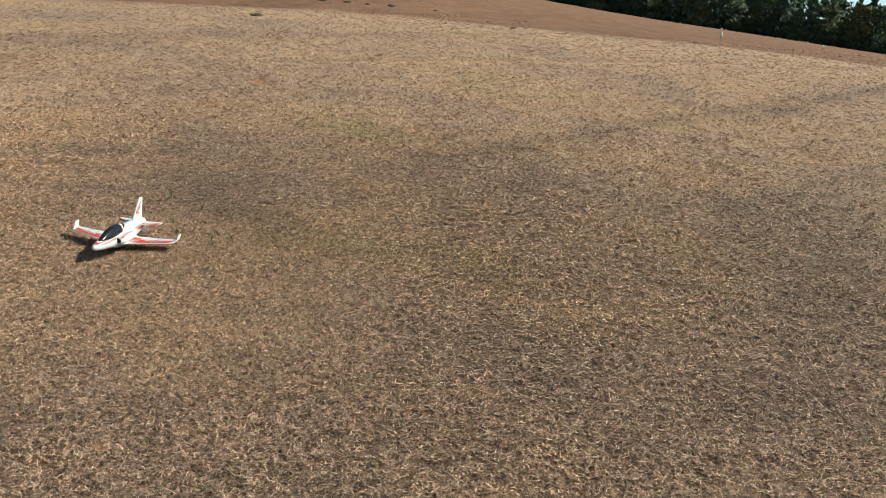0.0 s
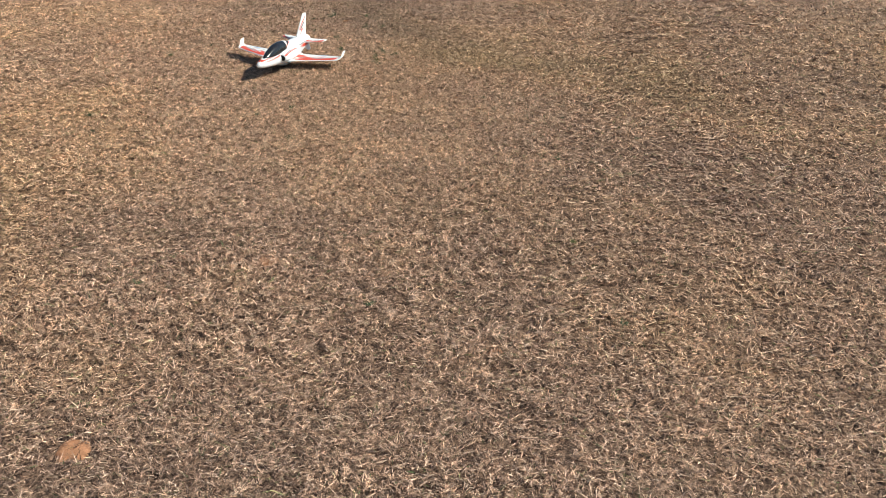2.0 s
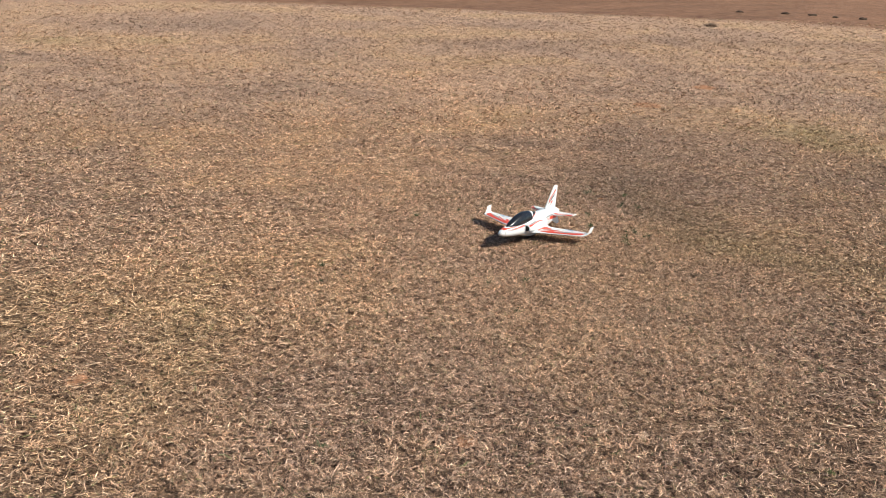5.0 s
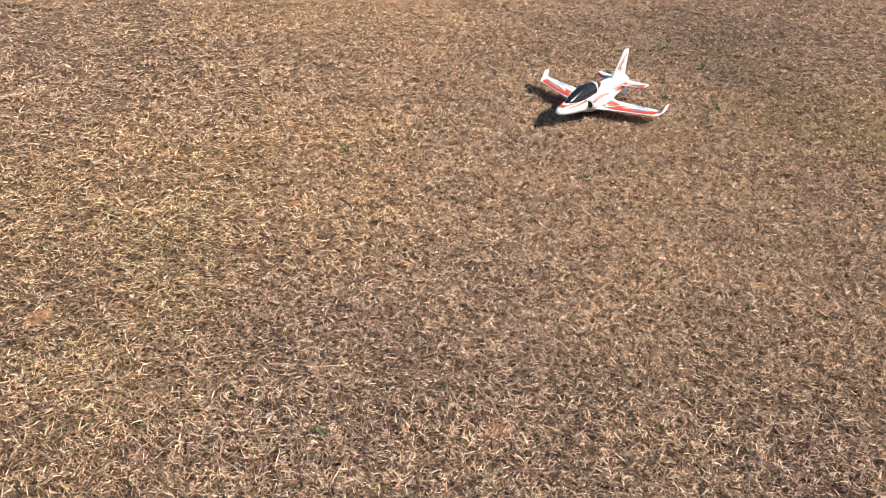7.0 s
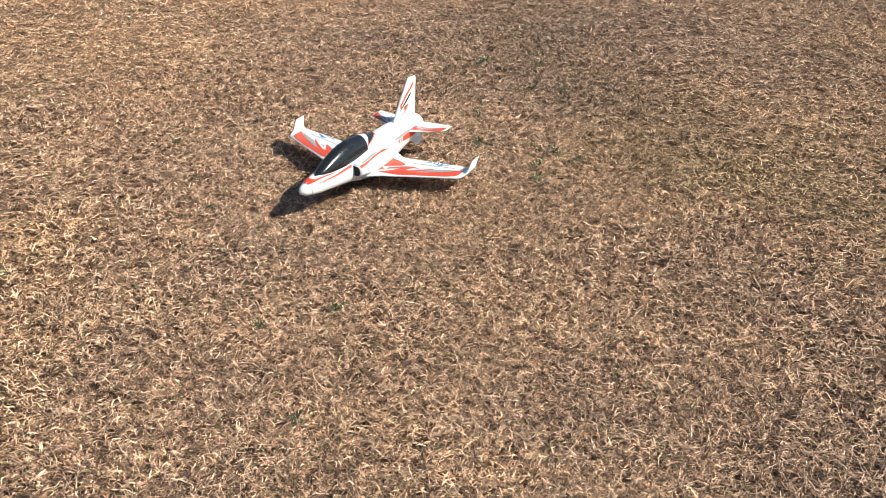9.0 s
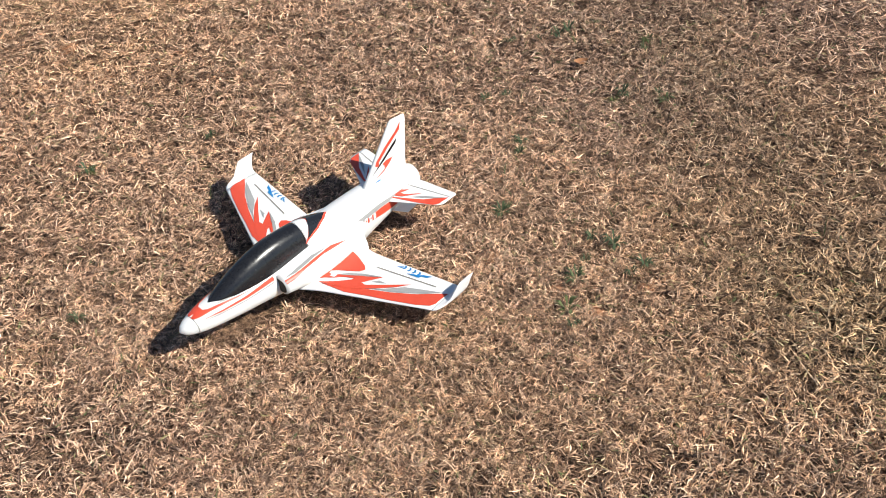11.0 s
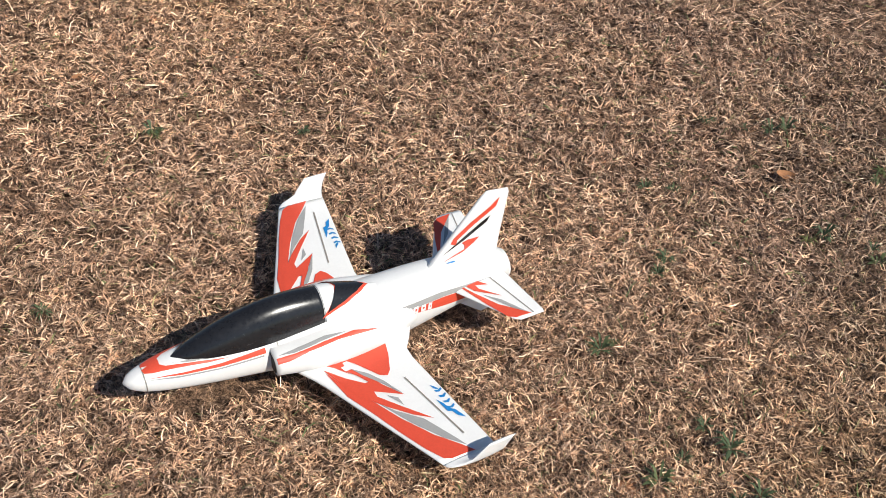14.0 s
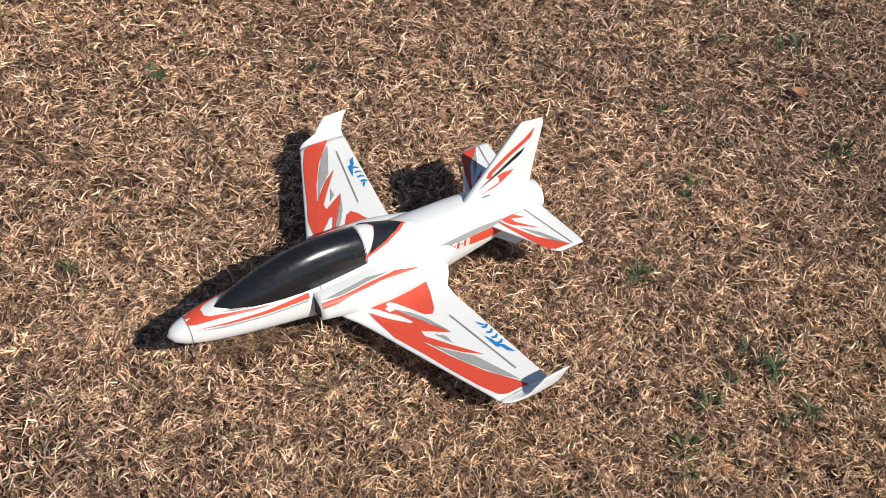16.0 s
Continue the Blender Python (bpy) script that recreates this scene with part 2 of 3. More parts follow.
# bare clay spots: x, y, radius
CLAY = ((-2.7, -1.19, 0.07), (-2.01, 0.4, 0.055), (-3.27, 0.45, 0.075), (-0.86, 1.96, 0.06), (0.225, -0.298, 0.045), (-4.1, -1.2, 0.08), (-2.1, -0.05, 0.035), (-3.08, -2.34, 0.04), (-0.75, -0.89, 0.05), (5.63, 1.63, 0.25), (7.6, 1.66, 0.25), (0.23, -0.5, 0.03), (0.22, -0.62, 0.035), (0.36, -0.66, 0.03), (0.37, -0.18, 0.03), (0.19, 1.55, 0.05))


def in_wedge(x, y, ox, oy, heading, near, far, spread):
    """Whether a spot lies in a wedge of ground that opens from ox, oy."""
    c, s = math.cos(radians(heading)), math.sin(radians(heading))
    f, r = (x - ox) * c + (y - oy) * s, (x - ox) * s - (y - oy) * c
    return (f > near) & (f < far) & (np.abs(r) < 0.25 + spread * f)


# the ground that is looked at from each stretch of the way: x, y, heading, from, to, spread, height of the eye
WEDGES = ((-0.65, -1.25, 57.0, 0.55, 3.6, 0.50, 1.43), (-0.63, -1.30, 54.0, 0.8, 3.2, 0.50, 1.46), (-1.95, -1.70, 38.0, 0.95, 4.5, 0.50, 1.65), (-2.5, -1.9, 34.0, 1.15, 5.5, 0.50, 1.62),
          (-3.3, -2.1, 32.5, 1.3, 7.0, 0.52, 1.65), (-4.6, -2.45, 35.0, 1.8, 9.0, 0.52, 2.08), (-5.8, -3.1, 33.0, 2.9, 27.0, 0.54, 1.92), (-6.2, -3.1, 22.0, 1.8, 12.0, 0.52, 2.06), (-6.35, -3.2, 15.0, 1.8, 10.0, 0.52, 2.2), (-6.54, -3.2, 8.2, 3.3, 27.0, 0.56, 2.3))


def build_grass():
    """Tufts of loose dry blades, lying in all directions, thinning with distance from the eye."""
    rng = np.random.default_rng(7)
    total, verts, faces = 0, [], []
    step = 0.1
    gx, gy = (g.ravel() for g in np.meshgrid(np.arange(-5.2, 22.5, step), np.arange(-12.0, 18.0, step)))
    reach = np.full(len(gx), 99.0)
    for ox, oy, heading, near, far, spread, eye in WEDGES:
        seen = in_wedge(gx, gy, ox, oy, heading, near, far, spread)
        reach = np.where(seen, np.minimum(reach, np.sqrt((gx - ox) ** 2 + (gy - oy) ** 2 + eye * eye)), reach)
    seen = (reach < 98) & (gx < 23.3 - 0.7 * gy)
    gx, gy, reach = gx[seen], gy[seen], reach[seen]
    rate = 69000 * (1.6 / reach) ** 1.62 * np.minimum(1, 9.0 / reach) ** 0.8
    # stands of thicker and thinner turf
    patchy = 1.0 + 0.30 * np.sin(gx * 5.1 + 2.0 * np.sin(gy * 3.3)) * np.sin(gy * 4.3 + 1.7 * np.sin(gx * 2.9))
    for low, high, joints in ((0.0, 1.85, 3), (1.85, 3.2, 2), (3.2, 99.0, 1)):
        pick = (reach >= low) & (reach < high)
        tufts = rng.poisson(rate[pick] * patchy[pick] * step * step / 7.0)
        cx = np.repeat(gx[pick], tufts) + rng.uniform(0, step, tufts.sum())
        cy = np.repeat(gy[pick], tufts) + rng.uniform(0, step, tufts.sum())
        cr = np.repeat(reach[pick], tufts)
        each = rng.integers(4, 11, len(cx))
        tall = rng.uniform(0.3, 1.25, len(cx))
        sink = rng.uniform(0.0, 0.006, len(cx))
        x, y, d = np.repeat(cx, each), np.repeat(cy, each), np.repeat(cr, each)
        tall, sink = np.repeat(tall, each), np.repeat(sink, each)
        n = len(x)
        size = 0.0215 * (np.minimum(d, 5.0) / 1.6) ** 0.42
        width = 0.00160 * (d / 1.6) ** 0.80
        turn = rng.uniform(0, 2 * np.pi, n)
        out = rng.normal(0, 0.5, n) * size
        x, y = x + out * np.cos(turn + 0.6), y + out * np.sin(turn + 0.6)
        # the belly of the model presses the turf flat; bare clay carries little
        keep = ~((np.abs(y) < 0.035) & (x > -0.41) & (x < 0.25))
        for px, py, r in CLAY:
            keep &= ~(((x - px) ** 2 + (y - py) ** 2 < r * r * 0.6) & (rng.uniform(0, 1, n) < 0.35))
        x, y, d, size, width, turn, tall, sink = (q[keep] for q in (x, y, d, size, width, turn, tall, sink))
        n = len(x)
        long = size * rng.uniform(0.45, 1.45, n) * np.where(rng.uniform(0, 1, n) < 0.04, 2.0, 1.0)
        curl = rng.normal(0, 0.55, n)
        rise = rng.uniform(0.02, 0.50, n) * np.minimum(long, 0.06) * tall * np.minimum(1.0 + 0.08 * (d - 1.6), 1.8)
        hump = np.sin(x * 83 + 2.1 * np.sin(y * 47)) * np.sin(y * 91 + 1.8 * np.sin(x * 53)) + 0.7 * np.sin(x * 37 + 1.5 * np.sin(y * 29)) * np.sin(y * 41)
        base = rng.uniform(0.0, 0.005, n) + sink * 0.6 + 0.0055 * hump - 0.008
        half = width * rng.uniform(0.55, 1.35, n) * 0.5
        tilt = rng.uniform(-0.9, 0.9, n)
        at, dirn, rows = np.stack([x, y], 1), turn.copy(), []
        fold = rng.uniform(-0.3, 1.1, n)
        for j in range(joints + 1):
            u = j / joints
            z = base + rise * (1.2 * np.sin(np.pi * 0.62 * u) - 0.5 * fold * u * u)
            side = np.stack([-np.sin(dirn), np.cos(dirn)], 1)
            taper = half * (1.0 - 0.25 * u)
            off = side * taper[:, None]
            if j == joints:
                rows.append(np.column_stack([at, z]))
            else:
                rows.append(np.column_stack([at - off, z - taper * tilt]))
                rows.append(np.column_stack([at + off, z + taper * tilt]))
            at = at + np.stack([np.cos(dirn), np.sin(dirn)], 1) * (long / joints)[:, None]
            dirn = dirn + curl
        v = np.stack(rows, 1)
        per = v.shape[1]
        tris = []
        for j in range(per // 2 - 1):
            tris += [(2 * j, 2 * j + 1, 2 * j + 3), (2 * j, 2 * j + 3, 2 * j + 2)]
        tris.append((per - 3, per - 2, per - 1))
        start = np.arange(n)[:, None] * per + total
        for tri in tris:
            faces.append(start + np.array([tri]))
        verts.append(v.reshape(-1, 3))
        total += n * per
    ob = big_mesh("grass", np.concatenate(verts), np.concatenate(faces), M_BLADE)
    return tagged(ob, "dry straw-brown matted mown grass blades", "grass", kind="stuff")


build_grass()


# ---- the model jet ----
class Loft:
    """A body of rounded sections along x: (x, centre y, centre z, half width, up, down)."""

    def __init__(self, stations, power=2.2):
        self.rows, self.power = stations, power

    def section(self, x):
        rows = self.rows
        if x <= rows[0][0]:
            return rows[0][1:]
        for i, (a, b) in enumerate(zip(rows, rows[1:])):
            if x <= b[0]:
                p, q = rows[max(i - 1, 0)], rows[min(i + 2, len(rows) - 1)]
                s = (x - a[0]) / (b[0] - a[0])
                out = []
                for k in range(1, 6):
                    ma = (b[k] - p[k]) / (b[0] - p[0]) * (b[0] - a[0])
                    mb = (q[k] - a[k]) / (q[0] - a[0]) * (b[0] - a[0])
                    h = (2 * s ** 3 - 3 * s * s + 1) * a[k] + (s ** 3 - 2 * s * s + s) * ma + (3 * s * s - 2 * s ** 3) * b[k] + (s ** 3 - s * s) * mb
                    out.append(h)
                return tuple(out)
        return rows[-1][1:]

    def at(self, x, turn, lift=0.0):
        """The point of the skin at x and turn (degrees: 0 port side, 90 top)."""
        cy, cz, w, up, down = self.section(x)
        a = radians(turn)
        c, s = math.cos(a), math.sin(a)
        e = 2.0 / self.power
        y = -math.copysign(abs(c) ** e, c) * (w + lift)
        z = math.copysign(abs(s) ** e, s) * ((up if s > 0 else down) + lift)
        return Vector((x, cy + y, cz + z))

    def mesh(self, x0, x1, steps, around=40, caps=True, turn0=0.0, turn1=360.0):
        bm = bmesh.new()
        closed = turn1 - turn0 >= 360
        rings = []
        for i in range(steps + 1):
            x = x0 + (x1 - x0) * i / steps
            rings.append([bm.verts.new(self.at(x, turn0 + (turn1 - turn0) * k / around)) for k in range(around if closed else around + 1)])
        n = len(rings[0])
        for a, b in zip(rings, rings[1:]):
            for k in range(n if closed else n - 1):
                j = (k + 1) % n
                bm.faces.new((a[k], a[j], b[j], b[k]))
        if caps:
            bm.faces.new(rings[0])
            bm.faces.new(list(reversed(rings[-1])))
        bmesh.ops.recalc_face_normals(bm, faces=bm.faces)
        return bm


def mapped(polygon, place, limit):
    """A flat outline cut into small triangles, each corner laid on a skin by place(u, v)."""
    from mathutils.geometry import tessellate_polygon
    pts = [Vector((u, v, 0)) for u, v in polygon]
    bm = bmesh.new()
    vs = [bm.verts.new(p) for p in pts]
    for tri in tessellate_polygon([pts]):
        try:
            bm.faces.new([vs[i] for i in tri])
        except ValueError:
            pass
    for _ in range(5):
        long = [e for e in bm.edges if e.calc_length() > limit]
        if not long:
            break
        bmesh.ops.subdivide_edges(bm, edges=long, cuts=1)
        bmesh.ops.triangulate(bm, faces=bm.faces)
    for v in bm.verts:
        v.co = place(v.co.x, v.co.y)
    bm.normal_update()
    return bm


def face_out(bm, way):
    """Turns the faces of a thin film so that they look along way."""
    bm.normal_update()
    total = Vector()
    for f in bm.faces:
        total += f.normal * f.calc_area()
    if total.dot(way) < 0:
        bmesh.ops.reverse_faces(bm, faces=bm.faces)
    return bm


BODY = Loft((
    (-0.474, 0, 0.100, 0.002, 0.002, 0.002), (-0.467, 0, 0.099, 0.012, 0.011, 0.010), (-0.443, 0, 0.097, 0.024, 0.022, 0.019),
    (-0.394, 0, 0.094, 0.035, 0.033, 0.027), (-0.320, 0, 0.089, 0.044, 0.043, 0.034), (-0.230, 0, 0.085, 0.051, 0.052, 0.046),
    (-0.120, 0, 0.082, 0.055, 0.060, 0.076), (0.0, 0, 0.082, 0.055, 0.061, 0.077), (0.10, 0, 0.086, 0.051, 0.057, 0.058),
    (0.19, 0, 0.088, 0.043, 0.048, 0.040), (0.245, 0, 0.089, 0.036, 0.040, 0.033), (0.266, 0, 0.089, 0.031, 0.034, 0.030)), 2.25)
HOOD = Loft((
    (-0.390, 0, 0.121, 0.004, 0.006, 0.010), (-0.360, 0, 0.120, 0.021, 0.022, 0.03), (-0.304, 0, 0.118, 0.033, 0.047, 0.04), (-0.240, 0, 0.118, 0.039, 0.063, 0.04),
    (-0.180, 0, 0.118, 0.040, 0.066, 0.04), (-0.108, 0, 0.118, 0.038, 0.057, 0.04), (-0.060, 0, 0.118, 0.031, 0.043, 0.04), (-0.010, 0, 0.116, 0.018, 0.029, 0.03), (0.03, 0, 0.111, 0.006, 0.020, 0.02)), 2.1)


def duct(side):
    s = -side
    return Loft(((-0.228, s * 0.054, 0.092, 0.027, 0.024, 0.022), (-0.16, s * 0.055, 0.087, 0.034, 0.033, 0.028), (-0.08, s * 0.052, 0.083, 0.036, 0.039, 0.034),
                 (0.0, s * 0.042, 0.080, 0.032, 0.036, 0.032), (0.07, s * 0.026, 0.083, 0.022, 0.029, 0.027), (0.15, s * 0.012, 0.086, 0.012, 0.022, 0.02)), 2.5)


class Panel:
    """A tapered flying surface on the side given (1 port): root and tip as (span, lead x, trail x, z, thickness)."""

    def __init__(self, rows):
        self.rows = rows

    def chord(self, s):
        rows = self.rows
        for a, b in zip(rows, rows[1:]):
            if s <= b[0] or b is rows[-1]:
                f = max(0.0, min(1.0, (s - a[0]) / (b[0] - a[0])))
                return [p + (q - p) * f for p, q in zip(a, b)]

    @staticmethod
    def thick(c):
        c = max(0.0, min(1.0, c))
        return 2.6 * (0.2969 * math.sqrt(c) - 0.126 * c - 0.3516 * c * c + 0.2843 * c ** 3 - 0.1015 * c ** 4) * 1.9

    def top(self, x, s, lift=0.0):
        _, lead, trail, z, t = self.chord(s)
        c = (x - lead) / (trail - lead)
        return z + t * 0.5 * (self.thick(c) + 0.10) + lift

    def mesh(self, side, across=16, steps=24, round_tip=False):
        bm = bmesh.new()
        loops = []
        s0, s1 = self.rows[0][0], self.rows[-1][0]
        spans = sorted({s0 + (s1 - s0) * i / steps for i in range(steps + 1)} | {r[0] for r in self.rows})
        for s in spans:
            _, lead, trail, z, t = self.chord(s)
            loop = []
            for k in range(2 * across):
                a = math.pi * k / across
                c = 0.5 * (1 + math.cos(a))
                up = 1 if k < across else -0.75
                h = up * t * 0.5 * (self.thick(c) + 0.10 * (1 if 0 < c < 1 else 0))
                loop.append(bm.verts.new((lead + (trail - lead) * c, -side * s, z + h)))
            loops.append(loop)
        for a, b in zip(loops, loops[1:]):
            for k in range(2 * across):
                j = (k + 1) % (2 * across)
                bm.faces.new((a[k], a[j], b[j], b[k]))
        bm.faces.new(loops[0])
        bm.faces.new(loops[-1])
        bmesh.ops.recalc_face_normals(bm, faces=bm.faces)
        return bm


WING = Panel(((0.030, -0.210, 0.055, 0.058, 0.030), (0.075, -0.186, 0.030, 0.059, 0.028), (0.100, -0.171, 0.012, 0.060, 0.024), (0.125, -0.159, 0.011, 0.061, 0.022), (0.363, -0.054, 0.046, 0.064, 0.015)))
TAIL = Panel(((0.010, 0.118, 0.252, 0.101, 0.013), (0.155, 0.203, 0.266, 0.103, 0.008), (0.163, 0.214, 0.264, 0.103, 0.005)))


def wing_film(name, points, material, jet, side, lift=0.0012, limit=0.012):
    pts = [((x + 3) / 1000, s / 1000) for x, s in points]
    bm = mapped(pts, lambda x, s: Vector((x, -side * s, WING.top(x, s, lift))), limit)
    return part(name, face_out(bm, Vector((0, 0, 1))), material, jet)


def tail_film(name, points, material, jet, side, lift=0.0012):
    pts = [(x / 1000, s / 1000) for x, s in points]
    bm = mapped(pts, lambda x, s: Vector((x, -side * s, TAIL.top(x, s, lift))), 0.012)
    return part(name, face_out(bm, Vector((0, 0, 1))), material, jet)


def skin_film(name, skin, points, material, jet, side, lift=0.0012):
    """A film on a lofted body: points as (x in mm, degrees up from the side / 10)."""
    def place(u, v):
        p = skin.at(u / 100, v * 10, lift)
        return Vector((p.x, p.y * side if skin in (BODY, HOOD) else p.y, p.z))
    bm = mapped([(x / 10, d / 10) for x, d in points], place, 1.0)
    return part(name, face_out(bm, Vector((0, -side, 0.4))), material, jet)


def winglet(side):
    """Upswept tip that bends from the wing's end into a raked fin."""
    bm = bmesh.new()
    loops = []
    for i in range(13):
        f = i / 12
        a = radians(78) * min(1.0, f * 1.8)
        y = 0.363 + 0.016 * math.sin(a) + 0.008 * f
        z = 0.064 + 0.014 * (1 - math.cos(a)) + max(0.0, f - 0.45) * 0.060
        lead = -0.054 + 0.036 * min(1, f * 2) ** 2 + 0.050 * max(0, f - 0.35)
        trail = 0.046 + 0.006 * f + 0.014 * f * f
        t = 0.0075 * (1 - 0.6 * f)
        lead = min(lead, trail - 0.012)
        nrm = Vector((0, -math.sin(a), math.cos(a)))
        loop = []
        for k in range(16):
            b = 2 * math.pi * k / 16
            c = 0.5 * (1 + math.cos(b))
            h = math.sin(b) * t * (0.6 + 0.4 * (1 - c)) * 0.75
            p = Vector((lead + (trail - lead) * c, y, z)) + nrm * h
            loop.append(bm.verts.new((p.x, -side * p.y, p.z)))
        loops.append(loop)
    for a, b in zip(loops, loops[1:]):
        for k in range(16):
            j = (k + 1) % 16
            bm.faces.new((a[k], a[j], b[j], b[k]))
    bm.faces.new(loops[0])
    bm.faces.new(loops[-1])
    bmesh.ops.recalc_face_normals(bm, faces=bm.faces)
    return bm


def plate(outline, thick, place):
    """A thin tapered plate with an eased rim: outline in its own plane, place(u, v, h) lays it out."""
    bm = bmesh.new()
    cu, cv = sum(p[0] for p in outline) / len(outline), sum(p[1] for p in outline) / len(outline)
    rims = []
    for shrink, h in ((0.93, thick / 2), (0.985, thick * 0.36), (1.0, 0.0), (0.985, -thick * 0.36), (0.93, -thick / 2)):
        rims.append([bm.verts.new(place(cu + (u - cu) * shrink, cv + (v - cv) * shrink, h)) for u, v in outline])
    n = len(outline)
    for a, b in zip(rims, rims[1:]):
        for k in range(n):
            bm.faces.new((a[k], a[(k + 1) % n], b[(k + 1) % n], b[k]))
    bm.faces.new(rims[0])
    bm.faces.new(list(reversed(rims[-1])))
    bmesh.ops.recalc_face_normals(bm, faces=bm.faces)
    return bm


FIN = ((0.080, 0.122), (0.112, 0.150), (0.145, 0.194), (0.210, 0.278), (0.219, 0.285), (0.264, 0.279), (0.267, 0.270), (0.255, 0.170), (0.250, 0.100))


def fin_half(x, z):
    """Half thickness of the fin."""
    return 0.0058 * (1 - 0.5 * (z - 0.12) / 0.155)


def build_jet():
    jet = new("model_jet")
    tagged(jet, "white foam radio-controlled jet with red flashes lying on grass", "model aircraft")
    part("fuselage", BODY.mesh(-0.474, 0.266, 90), M_FOAM, jet)
    fairing = part("canopy_fairing", HOOD.mesh(-0.120, 0.03, 24), M_FOAM, jet)
    canopy = part("canopy", HOOD.mesh(-0.390, -0.118, 40), M_BLACK, jet, "glossy black canopy")
    nozzle = bmesh.new()
    for (xa, ra), (xb, rb) in zip(((0.25, 0.029), (0.274, 0.029), (0.274, 0.025)), ((0.274, 0.029), (0.274, 0.025), (0.21, 0.023))):
        rings = [[nozzle.verts.new((x, r * math.cos(2 * math.pi * k / 32), 0.089 + r * math.sin(2 * math.pi * k / 32))) for k in range(32)] for x, r in ((xa, ra), (xb, rb))]
        for k in range(32):
            j = (k + 1) % 32
            nozzle.faces.new((rings[0][k], rings[0][j], rings[1][j], rings[1][k]))
    bmesh.ops.remove_doubles(nozzle, verts=nozzle.verts, dist=0.0001)
    bmesh.ops.recalc_face_normals(nozzle, faces=nozzle.faces)
    part("nozzle", nozzle, M_FOAM, jet)
    for side in (1, -1):
        air = duct(side)
        body = part("intake", air.mesh(-0.228, 0.15, 42), M_FOAM, jet)
        # flat face across the duct, the shade inside put into its colour
        mouth = bmesh.new()
        mouth.faces.new([mouth.verts.new(air.at(-0.228, 9 * k, -0.005) + Vector((-0.0015, 0, 0))) for k in range(40)])
        part("intake_mouth", mouth, M_MOUTH_SHADE, body, "flat dark face for the shaded intake opening")
        wing = part("wing", WING.mesh(side), M_FOAM, jet)
        part("winglet", winglet(side), M_FOAM, jet)
        part("tailplane", TAIL.mesh(side, 12, 12), M_FOAM, jet)
        strake = ((0.150, 0.062), (0.245, 0.070), (0.236, 0.034), (0.200, 0.030))
        part("ventral_strake", plate(strake, 0.006, lambda u, v, h: Vector((u, -side * (0.030 + (0.066 - v) * 0.5 + h), v))), M_FOAM, jet)
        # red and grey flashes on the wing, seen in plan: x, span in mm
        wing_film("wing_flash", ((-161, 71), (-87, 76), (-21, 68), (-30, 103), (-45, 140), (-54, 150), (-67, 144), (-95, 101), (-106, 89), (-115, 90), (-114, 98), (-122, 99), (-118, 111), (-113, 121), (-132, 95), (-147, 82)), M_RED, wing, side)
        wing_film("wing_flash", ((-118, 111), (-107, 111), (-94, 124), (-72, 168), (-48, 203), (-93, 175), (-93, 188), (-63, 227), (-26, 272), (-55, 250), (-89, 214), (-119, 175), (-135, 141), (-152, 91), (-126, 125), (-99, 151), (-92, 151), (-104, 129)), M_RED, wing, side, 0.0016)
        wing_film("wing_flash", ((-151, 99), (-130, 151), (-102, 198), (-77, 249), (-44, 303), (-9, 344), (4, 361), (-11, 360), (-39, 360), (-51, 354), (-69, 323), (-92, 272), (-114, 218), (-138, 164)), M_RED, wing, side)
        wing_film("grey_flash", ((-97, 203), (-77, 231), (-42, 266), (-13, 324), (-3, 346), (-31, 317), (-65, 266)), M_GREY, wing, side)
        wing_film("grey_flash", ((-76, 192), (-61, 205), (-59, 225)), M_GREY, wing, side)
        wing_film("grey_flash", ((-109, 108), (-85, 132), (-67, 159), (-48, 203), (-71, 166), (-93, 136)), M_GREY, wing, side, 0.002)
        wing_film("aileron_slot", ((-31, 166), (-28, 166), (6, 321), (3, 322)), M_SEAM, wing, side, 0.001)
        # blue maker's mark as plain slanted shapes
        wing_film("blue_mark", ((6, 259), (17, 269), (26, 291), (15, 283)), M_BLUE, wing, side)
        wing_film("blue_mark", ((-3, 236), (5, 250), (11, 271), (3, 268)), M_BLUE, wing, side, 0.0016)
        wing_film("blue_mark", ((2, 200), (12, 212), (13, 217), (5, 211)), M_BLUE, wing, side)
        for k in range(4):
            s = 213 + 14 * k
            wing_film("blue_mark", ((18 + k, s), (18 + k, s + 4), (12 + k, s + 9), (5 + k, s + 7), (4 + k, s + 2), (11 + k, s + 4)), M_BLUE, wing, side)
        # tailplane flashes
        tail_film("tail_flash", ((144, 16), (169, 68), (195, 113), (224, 143), (240, 158), (208, 156), (196, 147), (176, 104), (158, 56)), M_RED, jet, side)
        tail_film("tail_flash", ((152, 20), (180, 39), (179, 29), (205, 58), (181, 50), (182, 61), (213, 96), (172, 63), (162, 41)), M_RED, jet, side, 0.0016)
        tail_film("grey_flash", ((181, 78), (207, 105), (235, 154), (214, 131)), M_GREY, jet, side)
        tail_film("grey_flash", ((166, 12), (177, 15), (187, 32), (173, 20)), M_GREY, jet, side)
        tail_film("hinge_line", ((217, 40), (219, 40), (245, 158), (243, 158)), M_SEAM, jet, side, 0.001)
        # nose cap and side stripes
        skin_film("nose_flash", BODY, ((-410, 90), (-430, 90), (-441, 84), (-438, 66), (-425, 58), (-391, 52), (-333, 42), (-296, 40), (-323, 46), (-373, 58), (-402, 68), (-411, 80)), M_RED, jet, side)
        skin_film("nose_stripe", BODY, ((-438, 42), (-378, 34), (-316, 32), (-236, 38), (-236, 26), (-316, 24), (-381, 28)), M_RED, jet, side)
